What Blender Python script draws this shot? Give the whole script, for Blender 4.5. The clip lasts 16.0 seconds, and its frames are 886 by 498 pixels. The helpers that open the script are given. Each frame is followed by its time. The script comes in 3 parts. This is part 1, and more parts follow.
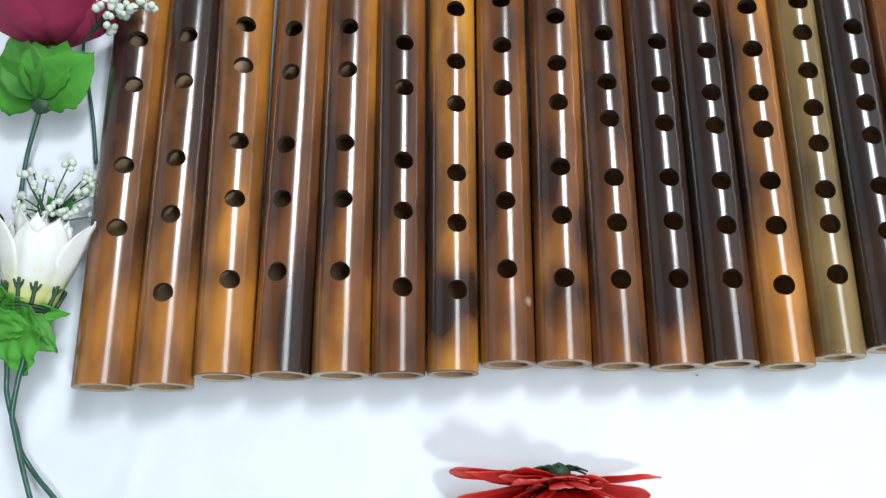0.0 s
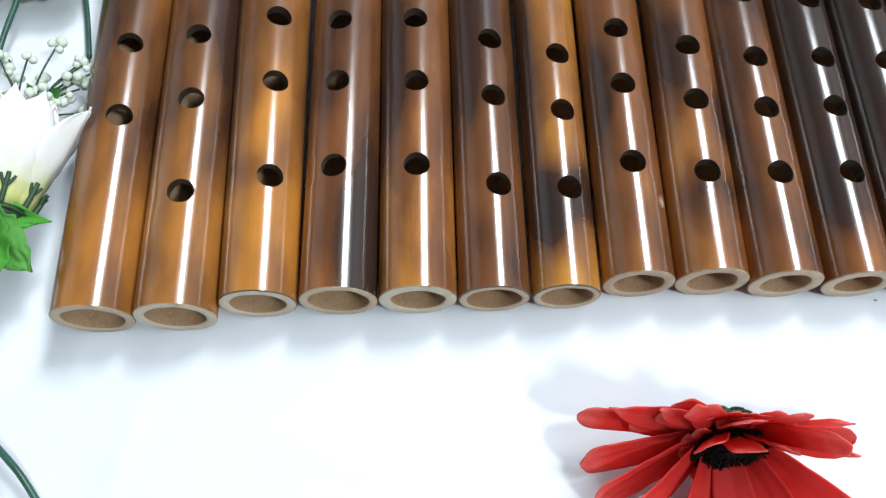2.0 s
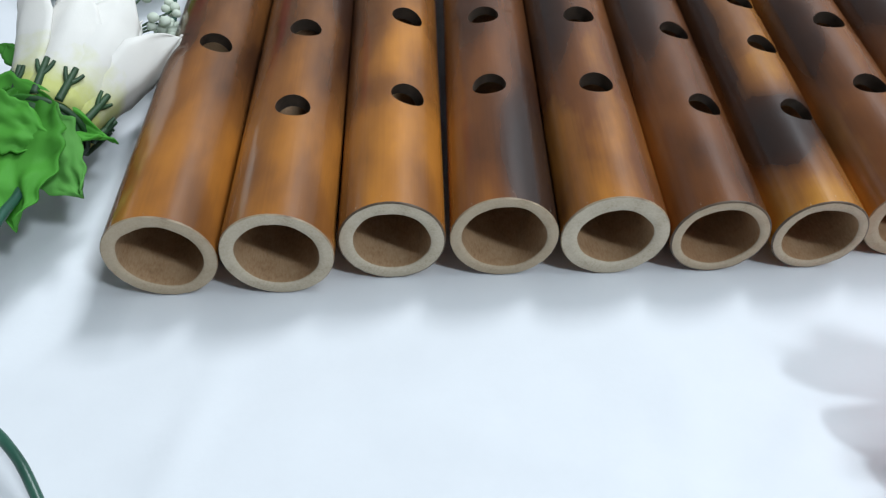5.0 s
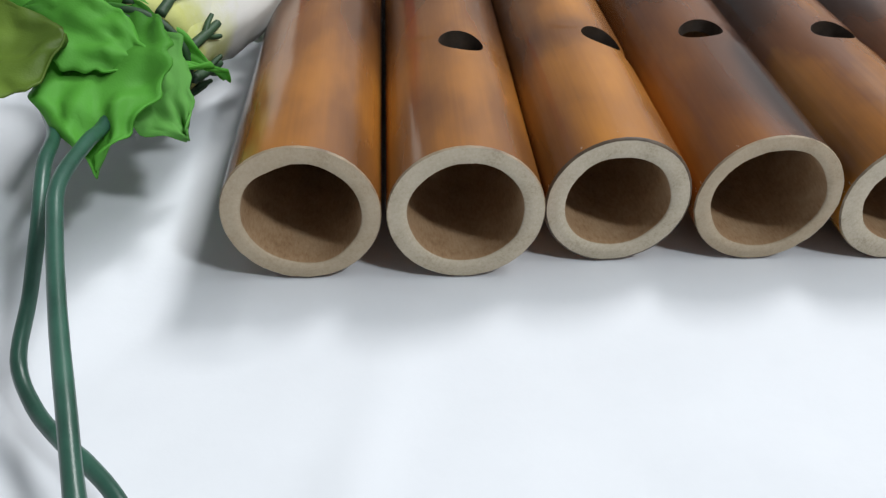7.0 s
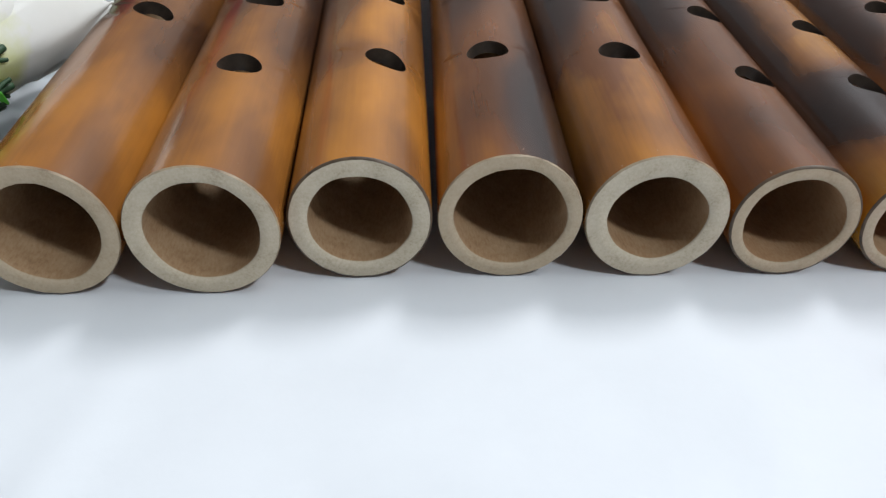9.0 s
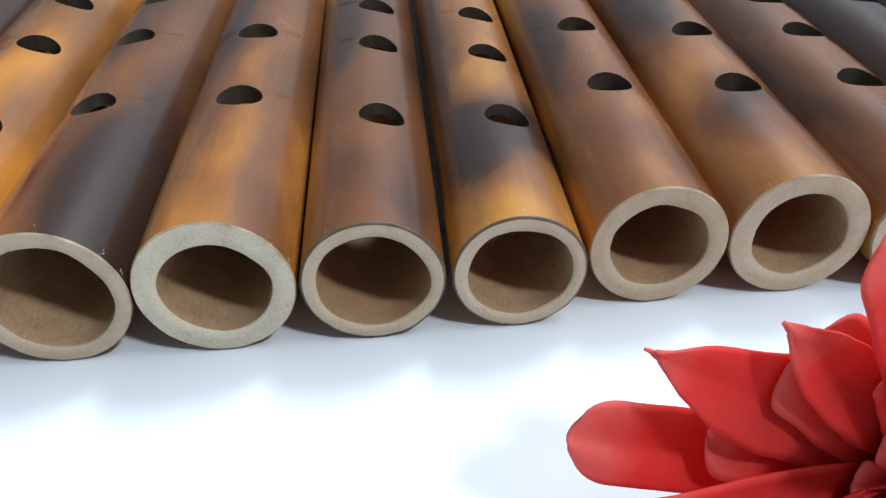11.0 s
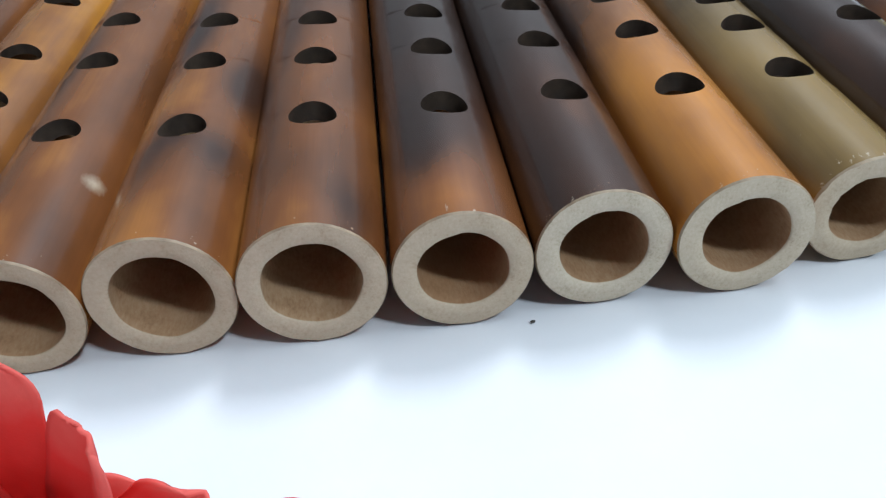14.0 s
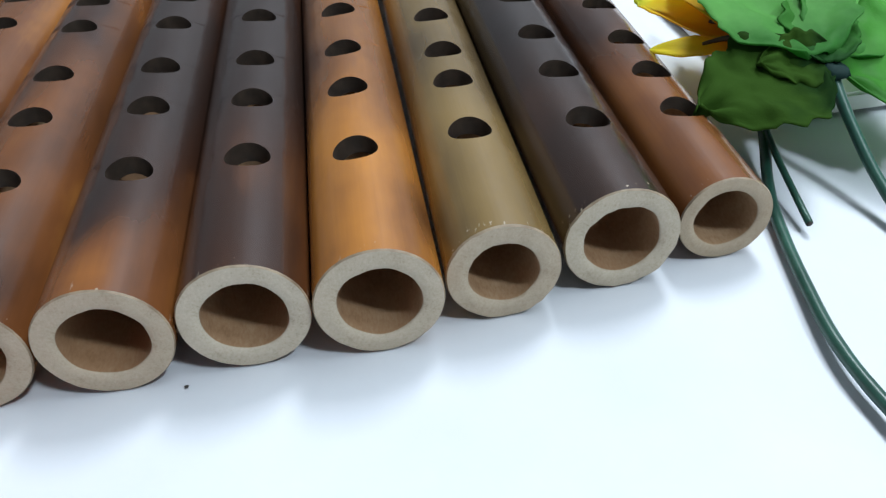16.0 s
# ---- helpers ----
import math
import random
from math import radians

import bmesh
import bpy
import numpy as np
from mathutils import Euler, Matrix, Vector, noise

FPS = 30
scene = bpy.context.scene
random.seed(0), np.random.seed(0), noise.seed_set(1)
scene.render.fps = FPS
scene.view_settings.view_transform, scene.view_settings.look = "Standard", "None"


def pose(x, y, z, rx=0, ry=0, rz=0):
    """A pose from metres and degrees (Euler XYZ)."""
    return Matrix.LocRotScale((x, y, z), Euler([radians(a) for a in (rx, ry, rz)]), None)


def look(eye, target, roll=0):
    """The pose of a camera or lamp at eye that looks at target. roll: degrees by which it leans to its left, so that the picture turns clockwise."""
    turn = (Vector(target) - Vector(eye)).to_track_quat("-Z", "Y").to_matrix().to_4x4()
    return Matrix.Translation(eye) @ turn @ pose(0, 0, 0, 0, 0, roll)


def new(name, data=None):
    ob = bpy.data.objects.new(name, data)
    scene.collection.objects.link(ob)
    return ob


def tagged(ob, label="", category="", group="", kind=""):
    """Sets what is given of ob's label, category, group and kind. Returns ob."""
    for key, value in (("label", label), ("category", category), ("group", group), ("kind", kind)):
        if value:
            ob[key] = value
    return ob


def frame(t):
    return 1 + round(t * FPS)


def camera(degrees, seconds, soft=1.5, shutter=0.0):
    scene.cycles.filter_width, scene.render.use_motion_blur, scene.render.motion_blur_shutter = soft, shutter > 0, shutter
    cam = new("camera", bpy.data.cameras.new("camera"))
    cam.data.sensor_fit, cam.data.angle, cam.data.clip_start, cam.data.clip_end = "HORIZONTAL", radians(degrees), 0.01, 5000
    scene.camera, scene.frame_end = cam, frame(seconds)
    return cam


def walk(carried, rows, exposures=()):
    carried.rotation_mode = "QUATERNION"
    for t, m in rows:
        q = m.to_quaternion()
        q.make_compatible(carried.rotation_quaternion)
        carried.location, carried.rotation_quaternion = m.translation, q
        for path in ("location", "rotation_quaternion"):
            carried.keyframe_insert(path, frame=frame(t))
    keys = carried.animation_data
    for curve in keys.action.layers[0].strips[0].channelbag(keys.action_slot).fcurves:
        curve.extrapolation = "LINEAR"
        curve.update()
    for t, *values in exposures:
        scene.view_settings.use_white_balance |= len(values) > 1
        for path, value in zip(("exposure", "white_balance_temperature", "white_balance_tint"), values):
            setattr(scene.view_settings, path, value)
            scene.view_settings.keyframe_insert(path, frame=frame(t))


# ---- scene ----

cam = camera(58.49, 16.0, soft=1.3)
# seconds, eye x y z, yaw, pitch, roll
ROWS = [
    (0.0, -0.0120, -0.0585, 0.3781, 13.21, -71.86, -13.94),
    (0.5, -0.0341, -0.0706, 0.3632, 9.57, -70.15, -10.43),
    (1.0, -0.0536, -0.0773, 0.3469, 6.09, -69.00, -7.09),
    (1.5, -0.0588, -0.0817, 0.3089, 2.96, -68.02, -4.38),
    (2.0, -0.0744, -0.0987, 0.2743, 1.78, -66.21, -3.14),
    (2.5, -0.0792, -0.1054, 0.2438, 1.58, -62.50, -2.84),
    (3.0, -0.0934, -0.1219, 0.2205, 1.15, -58.82, -2.60),
    (3.5, -0.1170, -0.1336, 0.2026, 1.64, -57.05, -2.56),
    (3.7, -0.1221, -0.1390, 0.1977, 1.70, -56.00, -2.42),
    (5.8, -0.1441, -0.1413, 0.1261, -2.25, -41.83, 0.55),
    (6.0, -0.1542, -0.1394, 0.1176, -2.84, -40.98, 1.06),
    (6.5, -0.1730, -0.1279, 0.0979, -3.83, -39.35, 1.60),
    (7.0, -0.1832, -0.1207, 0.0962, -3.82, -38.32, 1.90),
    (7.5, -0.1803, -0.1239, 0.0966, -3.10, -37.61, 1.88),
    (8.0, -0.1632, -0.1279, 0.0986, -3.13, -36.86, 1.93),
    (8.2, -0.1564, -0.1290, 0.0988, -2.94, -37.01, 1.91),
    (10.3, -0.0874, -0.1134, 0.0983, -2.10, -36.70, -1.17),
    (10.5, -0.0783, -0.1124, 0.0973, -2.32, -36.41, -1.50),
    (11.0, -0.0538, -0.1099, 0.0972, -3.03, -36.30, -2.37),
    (11.5, -0.0302, -0.1082, 0.0971, -3.50, -36.56, -3.53),
    (12.0, -0.0163, -0.1080, 0.0960, -3.46, -36.69, -4.57),
    (12.5, 0.0043, -0.1098, 0.0955, -2.86, -36.75, -5.14),
    (13.0, 0.0277, -0.1105, 0.0983, -2.88, -37.07, -5.38),
    (13.5, 0.0465, -0.1066, 0.1001, -2.57, -37.07, -5.59),
    (14.0, 0.0596, -0.1041, 0.0964, -2.58, -37.46, -5.73),
    (14.5, 0.0766, -0.1028, 0.0960, -3.25, -37.56, -5.56),
    (15.0, 0.0929, -0.1039, 0.0992, -4.22, -37.93, -5.31),
    (15.5, 0.1075, -0.1046, 0.1027, -5.02, -37.88, -4.99),
    (16.0, 0.1177, -0.1085, 0.1066, -5.62, -38.16, -5.06),
]
# seconds, stops, kelvin, tint
EXPOSURES = [(0.0, -0.20, 6450, 10), (1.0, -0.09, 6450, 10), (1.7, 0.0, 6450, 10), (2.5, -0.02, 6450, 10), (3.5, -0.22, 6450, 10), (6.0, -0.38, 6450, 11), (6.5, -0.36, 6550, 12), (7.0, -0.30, 6900, 14),
             (8.2, -0.34, 6900, 14), (10.5, -0.12, 6300, 10), (11.2, 0.20, 6350, 10), (12.0, 0.66, 6450, 10), (12.5, 0.76, 6500, 10), (13.0, 0.58, 6400, 10), (13.5, 0.02, 6250, 10), (14.0, -0.2, 6200, 10), (16.0, -0.32, 6200, 10)]
walk(cam, [(t, pose(x, y, z, 90 + pitch, 0, yaw) @ pose(0, 0, 0, 0, 0, roll)) for t, x, y, z, yaw, pitch, roll in ROWS], EXPOSURES)

# ---- light: three ceiling lights to one side of the flutes: behind the row, beside it and before it ----
world = bpy.data.worlds.new("world")
scene.world = world
world.use_nodes = True
world.node_tree.nodes["Background"].inputs["Color"].default_value = (0.9, 0.95, 1.0, 1)
world.node_tree.nodes["Background"].inputs["Strength"].default_value = 0.05


def batten(name, m, long, wide, watts, colour):
    data = bpy.data.lights.new(name, "AREA")
    data.shape, data.size, data.size_y, data.energy, data.color = "RECTANGLE", long, wide, watts, colour
    ob = new(name, data)
    ob.matrix_world = m
    return ob


batten("ceiling_light_back", pose(0.99, 1.28, 2.38, 0, 0, -8), 0.56, 0.85, 86, (0.90, 0.96, 1.0))
batten("ceiling_light_middle", pose(1.10, 0.05, 2.40), 0.9, 1.5, 38, (0.86, 0.95, 1.0))
batten("ceiling_light_front", look((1.35, -1.25, 2.28), (0, 0, 0)), 0.32, 0.22, 52, (0.84, 0.94, 1.0))


# ---- helpers ----
def obj(name, bm, material, smooth=True):
    data = bpy.data.meshes.new(name)
    bm.normal_update()
    bm.to_mesh(data)
    bm.free()
    for p in data.polygons:
        p.use_smooth = smooth
    data.materials.append(material)
    return new(name, data)


def part(name, bm, material, parent, label="", smooth=True):
    ob = obj(name, bm, material, smooth)
    ob.parent = parent
    if label:
        ob["label"] = label
    return ob


def thing(name, m, label, category, group=""):
    ob = new(name)
    ob.empty_display_size = 0.01
    ob.matrix_world = m
    return tagged(ob, label, category, group)


def solid(ob, thick):
    mod = ob.modifiers.new("thickness", "SOLIDIFY")
    mod.thickness, mod.offset = thick, 0
    return ob


def grid_faces(bm, verts, closed=False):
    """verts: rows of vertices; joins them into quads."""
    faces = []
    for a, b in zip(verts, verts[1:]):
        n = len(a)
        for k in range(n if closed else n - 1):
            faces.append(bm.faces.new((a[k], a[(k + 1) % n], b[(k + 1) % n], b[k])))
    return faces


def tube_path(bm, points, radius, sides=8, tip=1.0):
    """A round bar along a smooth line through points."""
    pts = [Vector(p) for p in points]
    line = []
    for k in range(len(pts) - 1):
        p0, p1, p2, p3 = pts[max(k - 1, 0)], pts[k], pts[k + 1], pts[min(k + 2, len(pts) - 1)]
        for s in range(6):
            u = s / 6
            line.append(0.5 * (2 * p1 + (p2 - p0) * u + (2 * p0 - 5 * p1 + 4 * p2 - p3) * u * u + (3 * p1 - p0 - 3 * p2 + p3) * u ** 3))
    line.append(pts[-1])
    rings = []
    for k, p in enumerate(line):
        way = (line[min(k + 1, len(line) - 1)] - line[max(k - 1, 0)]).normalized()
        side = way.cross(Vector((0.13, 0.21, 1))).normalized()
        up = side.cross(way)
        r = radius * (1 + (tip - 1) * k / (len(line) - 1)) * (1 + 0.06 * noise.noise(p * 180))
        rings.append([bm.verts.new(p + r * (math.cos(a) * side + math.sin(a) * up)) for a in np.linspace(0, 2 * math.pi, sides, endpoint=False)])
    grid_faces(bm, rings, True)
    bm.faces.new(rings[0][::-1])
    bm.faces.new(rings[-1])


def ball(bm, centre, r, squash=(1, 1, 1), rough=0.0):
    got = bmesh.ops.create_icosphere(bm, subdivisions=2, radius=r)["verts"]
    for v in got:
        k = 1 + rough * noise.noise(Vector(v.co) * (2.2 / r) + Vector(centre) * 300)
        v.co = Vector(centre) + Vector((v.co.x * squash[0], v.co.y * squash[1], v.co.z * squash[2])) * k


def frame_of(ahead, up, at):
    """A pose whose y is ahead and whose z leans to up."""
    y = Vector(ahead).normalized()
    x = y.cross(Vector(up)).normalized()
    m = Matrix((x, y, x.cross(y))).transposed().to_4x4()
    m.translation = Vector(at)
    return m


def petal(bm, m, long, wide, cup, curl, shape="round", ripple=0.0, seed=0.0, ground=None, nu=12, nv=8, frill=0.0):
    """A thin leaf or petal along y of m. cup lifts its sides, curl bends it up towards its tip. Stores how far along each vertex lies."""
    along = bm.verts.layers.float.get("along") or bm.verts.layers.float.new("along")
    rows = []
    for i in range(nu + 1):
        s = 1 - (1 - i / nu) ** 1.5 if shape in ("spoon", "lance", "round") else i / nu
        if shape == "round":
            w = 0.22 + 0.78 * math.sin(math.pi * min(s, 0.62) / 1.24) if s < 0.62 else math.sqrt(max(0.0, 1 - ((s - 0.62) / 0.385) ** 2))
        elif shape == "lance":
            w = 0.42 + 0.58 * math.sin(math.pi * s / 1.1) if s < 0.55 else max(0.03, 1 - ((s - 0.55) / 0.455) ** 1.9)
        elif shape == "spoon":
            w = 0.50 + 0.50 * math.sin(math.pi * min(1, s / 0.65) / 2) if s < 0.87 else max(0.06, 1 - ((s - 0.87) / 0.138) ** 2.4) ** 0.5
        else:
            w = max(0.03, math.sin(math.pi * min(1, 0.04 + 0.96 * s ** 0.8)) ** 0.8)
        row = []
        for j in range(nv + 1):
            v = 2 * j / nv - 1
            n = noise.noise(Vector((s * 3.1 + seed, v * 1.4, seed * 1.7)))
            n2 = noise.noise(Vector((s * 9 + seed, v * 4.0, seed * 2.3)))
            edge = 1 + (0.17 + 0.6 * frill if shape == "leaf" else 0.05 if shape == "spoon" else 0.13) * noise.noise(Vector((s * (11 if shape == "leaf" else 8) + seed * 3, 5.0 * (v > 0), seed)))
            x = v * w * wide / 2 * edge
            y = long * (s + 0.05 * n2 * s * (1 - s ** 3) - (0.02 if shape == "spoon" else 0.05) * v * v * s ** 8)
            z = curl * long * s * s + cup * wide * w * v * v * (1 - s ** 4) + ripple * long * (n * 0.8 + n2 * 0.2) * s
            z += frill * wide * noise.noise(Vector((s * 7 + seed, v * 3.2, seed * 0.7))) * (0.35 + 0.65 * abs(v))
            z -= 0.03 * wide * w * math.exp(-(v * 5) ** 2)
            p = m @ Vector((x, y, z))
            if ground is not None and p.z < ground + 0.001:
                p.y -= 0.6 * (ground + 0.001 - p.z)
                p.z = ground + 0.001 + 0.12 * (ground + 0.001 - p.z) * abs(n2)
            vert = bm.verts.new(p)
            vert[along] = s
            row.append(vert)
        rows.append(row)
    grid_faces(bm, rows)


# ---- materials ----
def material(name):
    m = bpy.data.materials.new(name)
    m.use_nodes = True
    return m, m.node_tree.nodes, m.node_tree.links, m.node_tree.nodes["Principled BSDF"]


def noise_node(nodes, links, scale, stretch=(1, 1, 1), detail=4.0, rough=0.55):
    co, mp, nz = nodes.new("ShaderNodeTexCoord"), nodes.new("ShaderNodeMapping"), nodes.new("ShaderNodeTexNoise")
    mp.inputs["Scale"].default_value = stretch
    nz.inputs["Scale"].default_value, nz.inputs["Detail"].default_value, nz.inputs["Roughness"].default_value = scale, detail, rough
    links.new(co.outputs["Object"], mp.inputs["Vector"])
    links.new(mp.outputs["Vector"], nz.inputs["Vector"])
    return nz.outputs["Fac"]


def ramp(nodes, links, source, stops):
    r = nodes.new("ShaderNodeValToRGB")
    while len(r.color_ramp.elements) < len(stops):
        r.color_ramp.elements.new(0.5)
    for e, (at, c) in zip(r.color_ramp.elements, stops):
        e.position, e.color = at, (*c, 1) if len(c) == 3 else c
    links.new(source, r.inputs["Fac"])
    return r.outputs["Color"]


def calc(nodes, links, op, a, b):
    n = nodes.new("ShaderNodeMath")
    n.operation = op
    for k, v in enumerate((a, b)):
        if isinstance(v, (int, float)):
            n.inputs[k].default_value = v
        else:
            links.new(v, n.inputs[k])
    return n.outputs[0]


def bump(nodes, links, bsdf, source, strength, distance):
    b = nodes.new("ShaderNodeBump")
    b.inputs["Strength"].default_value, b.inputs["Distance"].default_value = strength, distance
    links.new(source, b.inputs["Height"])
    links.new(b.outputs["Normal"], bsdf.inputs["Normal"])


def bamboo(light, mid, dark, nick=None, dusty=False):
    """Lacquered, scorched cane: the scorch marks come from the mesh, the mottling and fibre from noise."""
    m, nodes, links, bsdf = material("scorched_bamboo")
    at = nodes.new("ShaderNodeAttribute")
    at.attribute_name = "scorch"
    blotch = noise_node(nodes, links, 1.0, (52, 19, 52), 4, 0.5)
    cloud = noise_node(nodes, links, 1.0, (26, 11, 26), 2, 0.5)
    fibre = noise_node(nodes, links, 1.0, (1500, 22, 1500), 3, 0.6)
    v = calc(nodes, links, "ADD", at.outputs["Fac"], calc(nodes, links, "MULTIPLY", calc(nodes, links, "SUBTRACT", blotch, 0.5), 0.88))
    v = calc(nodes, links, "ADD", v, calc(nodes, links, "MULTIPLY", calc(nodes, links, "SUBTRACT", cloud, 0.5), 0.7))
    v = calc(nodes, links, "ADD", v, calc(nodes, links, "MULTIPLY", calc(nodes, links, "SUBTRACT", fibre, 0.5), 0.08))
    black = tuple(0.48 * c + 0.006 for c in dark)
    links.new(ramp(nodes, links, v, [(0.0, light), (0.28, mid), (0.62, dark), (0.95, black)]), bsdf.inputs["Base Color"])
    co, axes = nodes.new("ShaderNodeTexCoord"), nodes.new("ShaderNodeSeparateXYZ")
    links.new(co.outputs["Object"], axes.inputs[0])
    near = calc(nodes, links, "SUBTRACT", 1.0, calc(nodes, links, "DIVIDE", axes.outputs["Y"], 0.006))
    chips = noise_node(nodes, links, 1.0, (900, 420, 900), 3, 0.7)
    bare = ramp(nodes, links, calc(nodes, links, "ADD", chips, calc(nodes, links, "MULTIPLY", calc(nodes, links, "MAXIMUM", near, -0.35), 0.13)), [(0.725 if dusty else 0.765, (0, 0, 0)), (0.79 if dusty else 0.83, (0.7, 0.7, 0.7))])
    if nick:
        far = nodes.new("ShaderNodeVectorMath")
        far.operation = "DISTANCE"
        links.new(co.outputs["Object"], far.inputs[0])
        far.inputs[1].default_value = nick
        spot = ramp(nodes, links, calc(nodes, links, "ADD", far.outputs["Value"], calc(nodes, links, "MULTIPLY", chips, 0.002)), [(0.0016, (1, 1, 1)), (0.0020, (0, 0, 0))])
        bare = calc(nodes, links, "MAXIMUM", bare, spot)
    mix = nodes.new("ShaderNodeMix")
    mix.data_type = "RGBA"
    links.new(bare, mix.inputs["Factor"])
    links.new(bsdf.inputs["Base Color"].links[0].from_socket, mix.inputs["A"])
    mix.inputs["B"].default_value = (0.46, 0.39, 0.29, 1)
    links.new(mix.outputs["Result"], bsdf.inputs["Base Color"])
    links.new(calc(nodes, links, "ADD", calc(nodes, links, "MULTIPLY", blotch, 0.10), 0.14), bsdf.inputs["Roughness"])
    bsdf.inputs["IOR"].default_value = 1.7
    bump(nodes, links, bsdf, fibre, 0.12, 0.0002)
    return m


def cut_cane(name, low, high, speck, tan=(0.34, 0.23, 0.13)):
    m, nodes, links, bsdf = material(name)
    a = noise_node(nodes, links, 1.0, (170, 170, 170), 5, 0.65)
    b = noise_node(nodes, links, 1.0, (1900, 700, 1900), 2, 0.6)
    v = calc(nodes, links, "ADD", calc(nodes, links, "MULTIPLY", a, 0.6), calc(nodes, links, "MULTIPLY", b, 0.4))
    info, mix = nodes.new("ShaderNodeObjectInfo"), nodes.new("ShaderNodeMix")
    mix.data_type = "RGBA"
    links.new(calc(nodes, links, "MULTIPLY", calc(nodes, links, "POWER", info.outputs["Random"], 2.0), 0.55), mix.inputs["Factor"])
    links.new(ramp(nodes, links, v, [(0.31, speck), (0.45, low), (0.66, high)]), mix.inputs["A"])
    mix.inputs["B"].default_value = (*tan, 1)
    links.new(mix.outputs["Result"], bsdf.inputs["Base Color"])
    bsdf.inputs["Roughness"].default_value = 0.75
    bump(nodes, links, bsdf, b, 0.35, 0.0002)
    return m


def soft_leaf(name, base, tip, glow=0.3, rough=0.6, weave=2600.0, base_to=0.45, fade=None, gloss=0.22, base_from=0.05):
    """Cloth petals and leaves, which let some light through; the colour runs from base to tip."""
    m, nodes, links, bsdf = material(name)
    at = nodes.new("ShaderNodeAttribute")
    at.attribute_name = "along"
    n = noise_node(nodes, links, 120.0, (1, 1, 1), 4)
    v = calc(nodes, links, "ADD", at.outputs["Fac"], calc(nodes, links, "MULTIPLY", calc(nodes, links, "SUBTRACT", n, 0.5), 0.9 if rough > 0.65 else 0.5))
    col = ramp(nodes, links, v, [(base_from, base), (base_to, tip), (1.0, fade or tuple(min(1, c * 1.12) for c in tip))])
    links.new(col, bsdf.inputs["Base Color"])
    bsdf.inputs["Roughness"].default_value = rough
    bsdf.inputs["Specular IOR Level"].default_value = gloss
    fine = noise_node(nodes, links, weave, (1, 1, 1), 2)
    bump(nodes, links, bsdf, fine, 0.25, 0.0003)
    tr, mix, out = nodes.new("ShaderNodeBsdfTranslucent"), nodes.new("ShaderNodeMixShader"), nodes["Material Output"]
    links.new(col, tr.inputs["Color"])
    mix.inputs["Fac"].default_value = glow
    links.new(bsdf.outputs["BSDF"], mix.inputs[1])
    links.new(tr.outputs["BSDF"], mix.inputs[2])
    links.new(mix.outputs["Shader"], out.inputs["Surface"])
    return m


def plain(name, low, high, rough, scale=60.0, relief=0.1, depth=0.0003, gloss=0.5):
    m, nodes, links, bsdf = material(name)
    n = noise_node(nodes, links, scale, (1, 1, 1), 5, 0.6)
    links.new(ramp(nodes, links, n, [(0.3, low), (0.7, high)]), bsdf.inputs["Base Color"])
    bsdf.inputs["Roughness"].default_value, bsdf.inputs["Specular IOR Level"].default_value = rough, gloss
    bump(nodes, links, bsdf, noise_node(nodes, links, scale * 12, (1, 1, 1), 3), relief, depth)
    return m


CLOTH = plain("white_cloth", (0.62, 0.645, 0.68), (0.66, 0.685, 0.72), 0.85, 30, 0.15, 0.0002)
# tones of the unseen room, picked for fill and for reflections in the lacquer
WALL = plain("dimmed_wall", (0.24, 0.25, 0.26), (0.29, 0.30, 0.31), 0.9, 3, 0.1, 0.001)
WALL_BOUNCE = plain("bounce_wall", (0.58, 0.60, 0.63), (0.64, 0.66, 0.69), 0.9, 3, 0.1, 0.001)
WALL_ABSORB = plain("absorbing_wall", (0.18, 0.175, 0.17), (0.22, 0.215, 0.21), 0.9, 3, 0.1, 0.001)
WALL_SHEEN = plain("sheen_wall", (0.22, 0.225, 0.235), (0.27, 0.275, 0.285), 0.9, 3, 0.1, 0.001)
FLOOR = plain("floor_tile", (0.48, 0.46, 0.43), (0.56, 0.54, 0.50), 0.5, 5, 0.1, 0.001)
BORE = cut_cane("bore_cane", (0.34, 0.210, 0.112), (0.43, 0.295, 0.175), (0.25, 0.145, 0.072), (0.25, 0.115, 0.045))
CUT = cut_cane("cut_cane", (0.47, 0.405, 0.305), (0.56, 0.495, 0.39), (0.33, 0.27, 0.19))
EDGE = plain("lacquer_burr", (0.13, 0.085, 0.050), (0.38, 0.30, 0.20), 0.6, 170, 0.3)
EDGE_DARK = plain("dark_lacquer_burr", (0.03, 0.018, 0.010), (0.13, 0.085, 0.05), 0.5, 190, 0.3)
BURNT = plain("burnt_hole", (0.03, 0.022, 0.018), (0.07, 0.05, 0.036), 0.45, 300, 0.2)
STEM = plain("stem_plastic", (0.012, 0.05, 0.035), (0.03, 0.10, 0.07), 0.35, 120, 0.1)
DARKGREEN = plain("calyx_plastic", (0.010, 0.034, 0.013), (0.024, 0.068, 0.026), 0.6, 200, 0.2)
RED = soft_leaf("red_cloth_petal", (0.54, 0.015, 0.013), (0.82, 0.066, 0.055), 0.5, base_to=0.75, fade=(0.86, 0.20, 0.17))
WHITE = soft_leaf("white_cloth_petal", (0.66, 0.68, 0.26), (0.84, 0.83, 0.80), 0.35, base_to=0.42, base_from=0.12)
PINK = soft_leaf("pink_cloth_petal", (0.13, 0.010, 0.025), (0.46, 0.045, 0.12), 0.25)
YELLOW = soft_leaf("yellow_cloth_petal", (0.80, 0.26, 0.008), (0.88, 0.74, 0.03), 0.5, base_to=0.85, fade=(0.74, 0.80, 0.08))
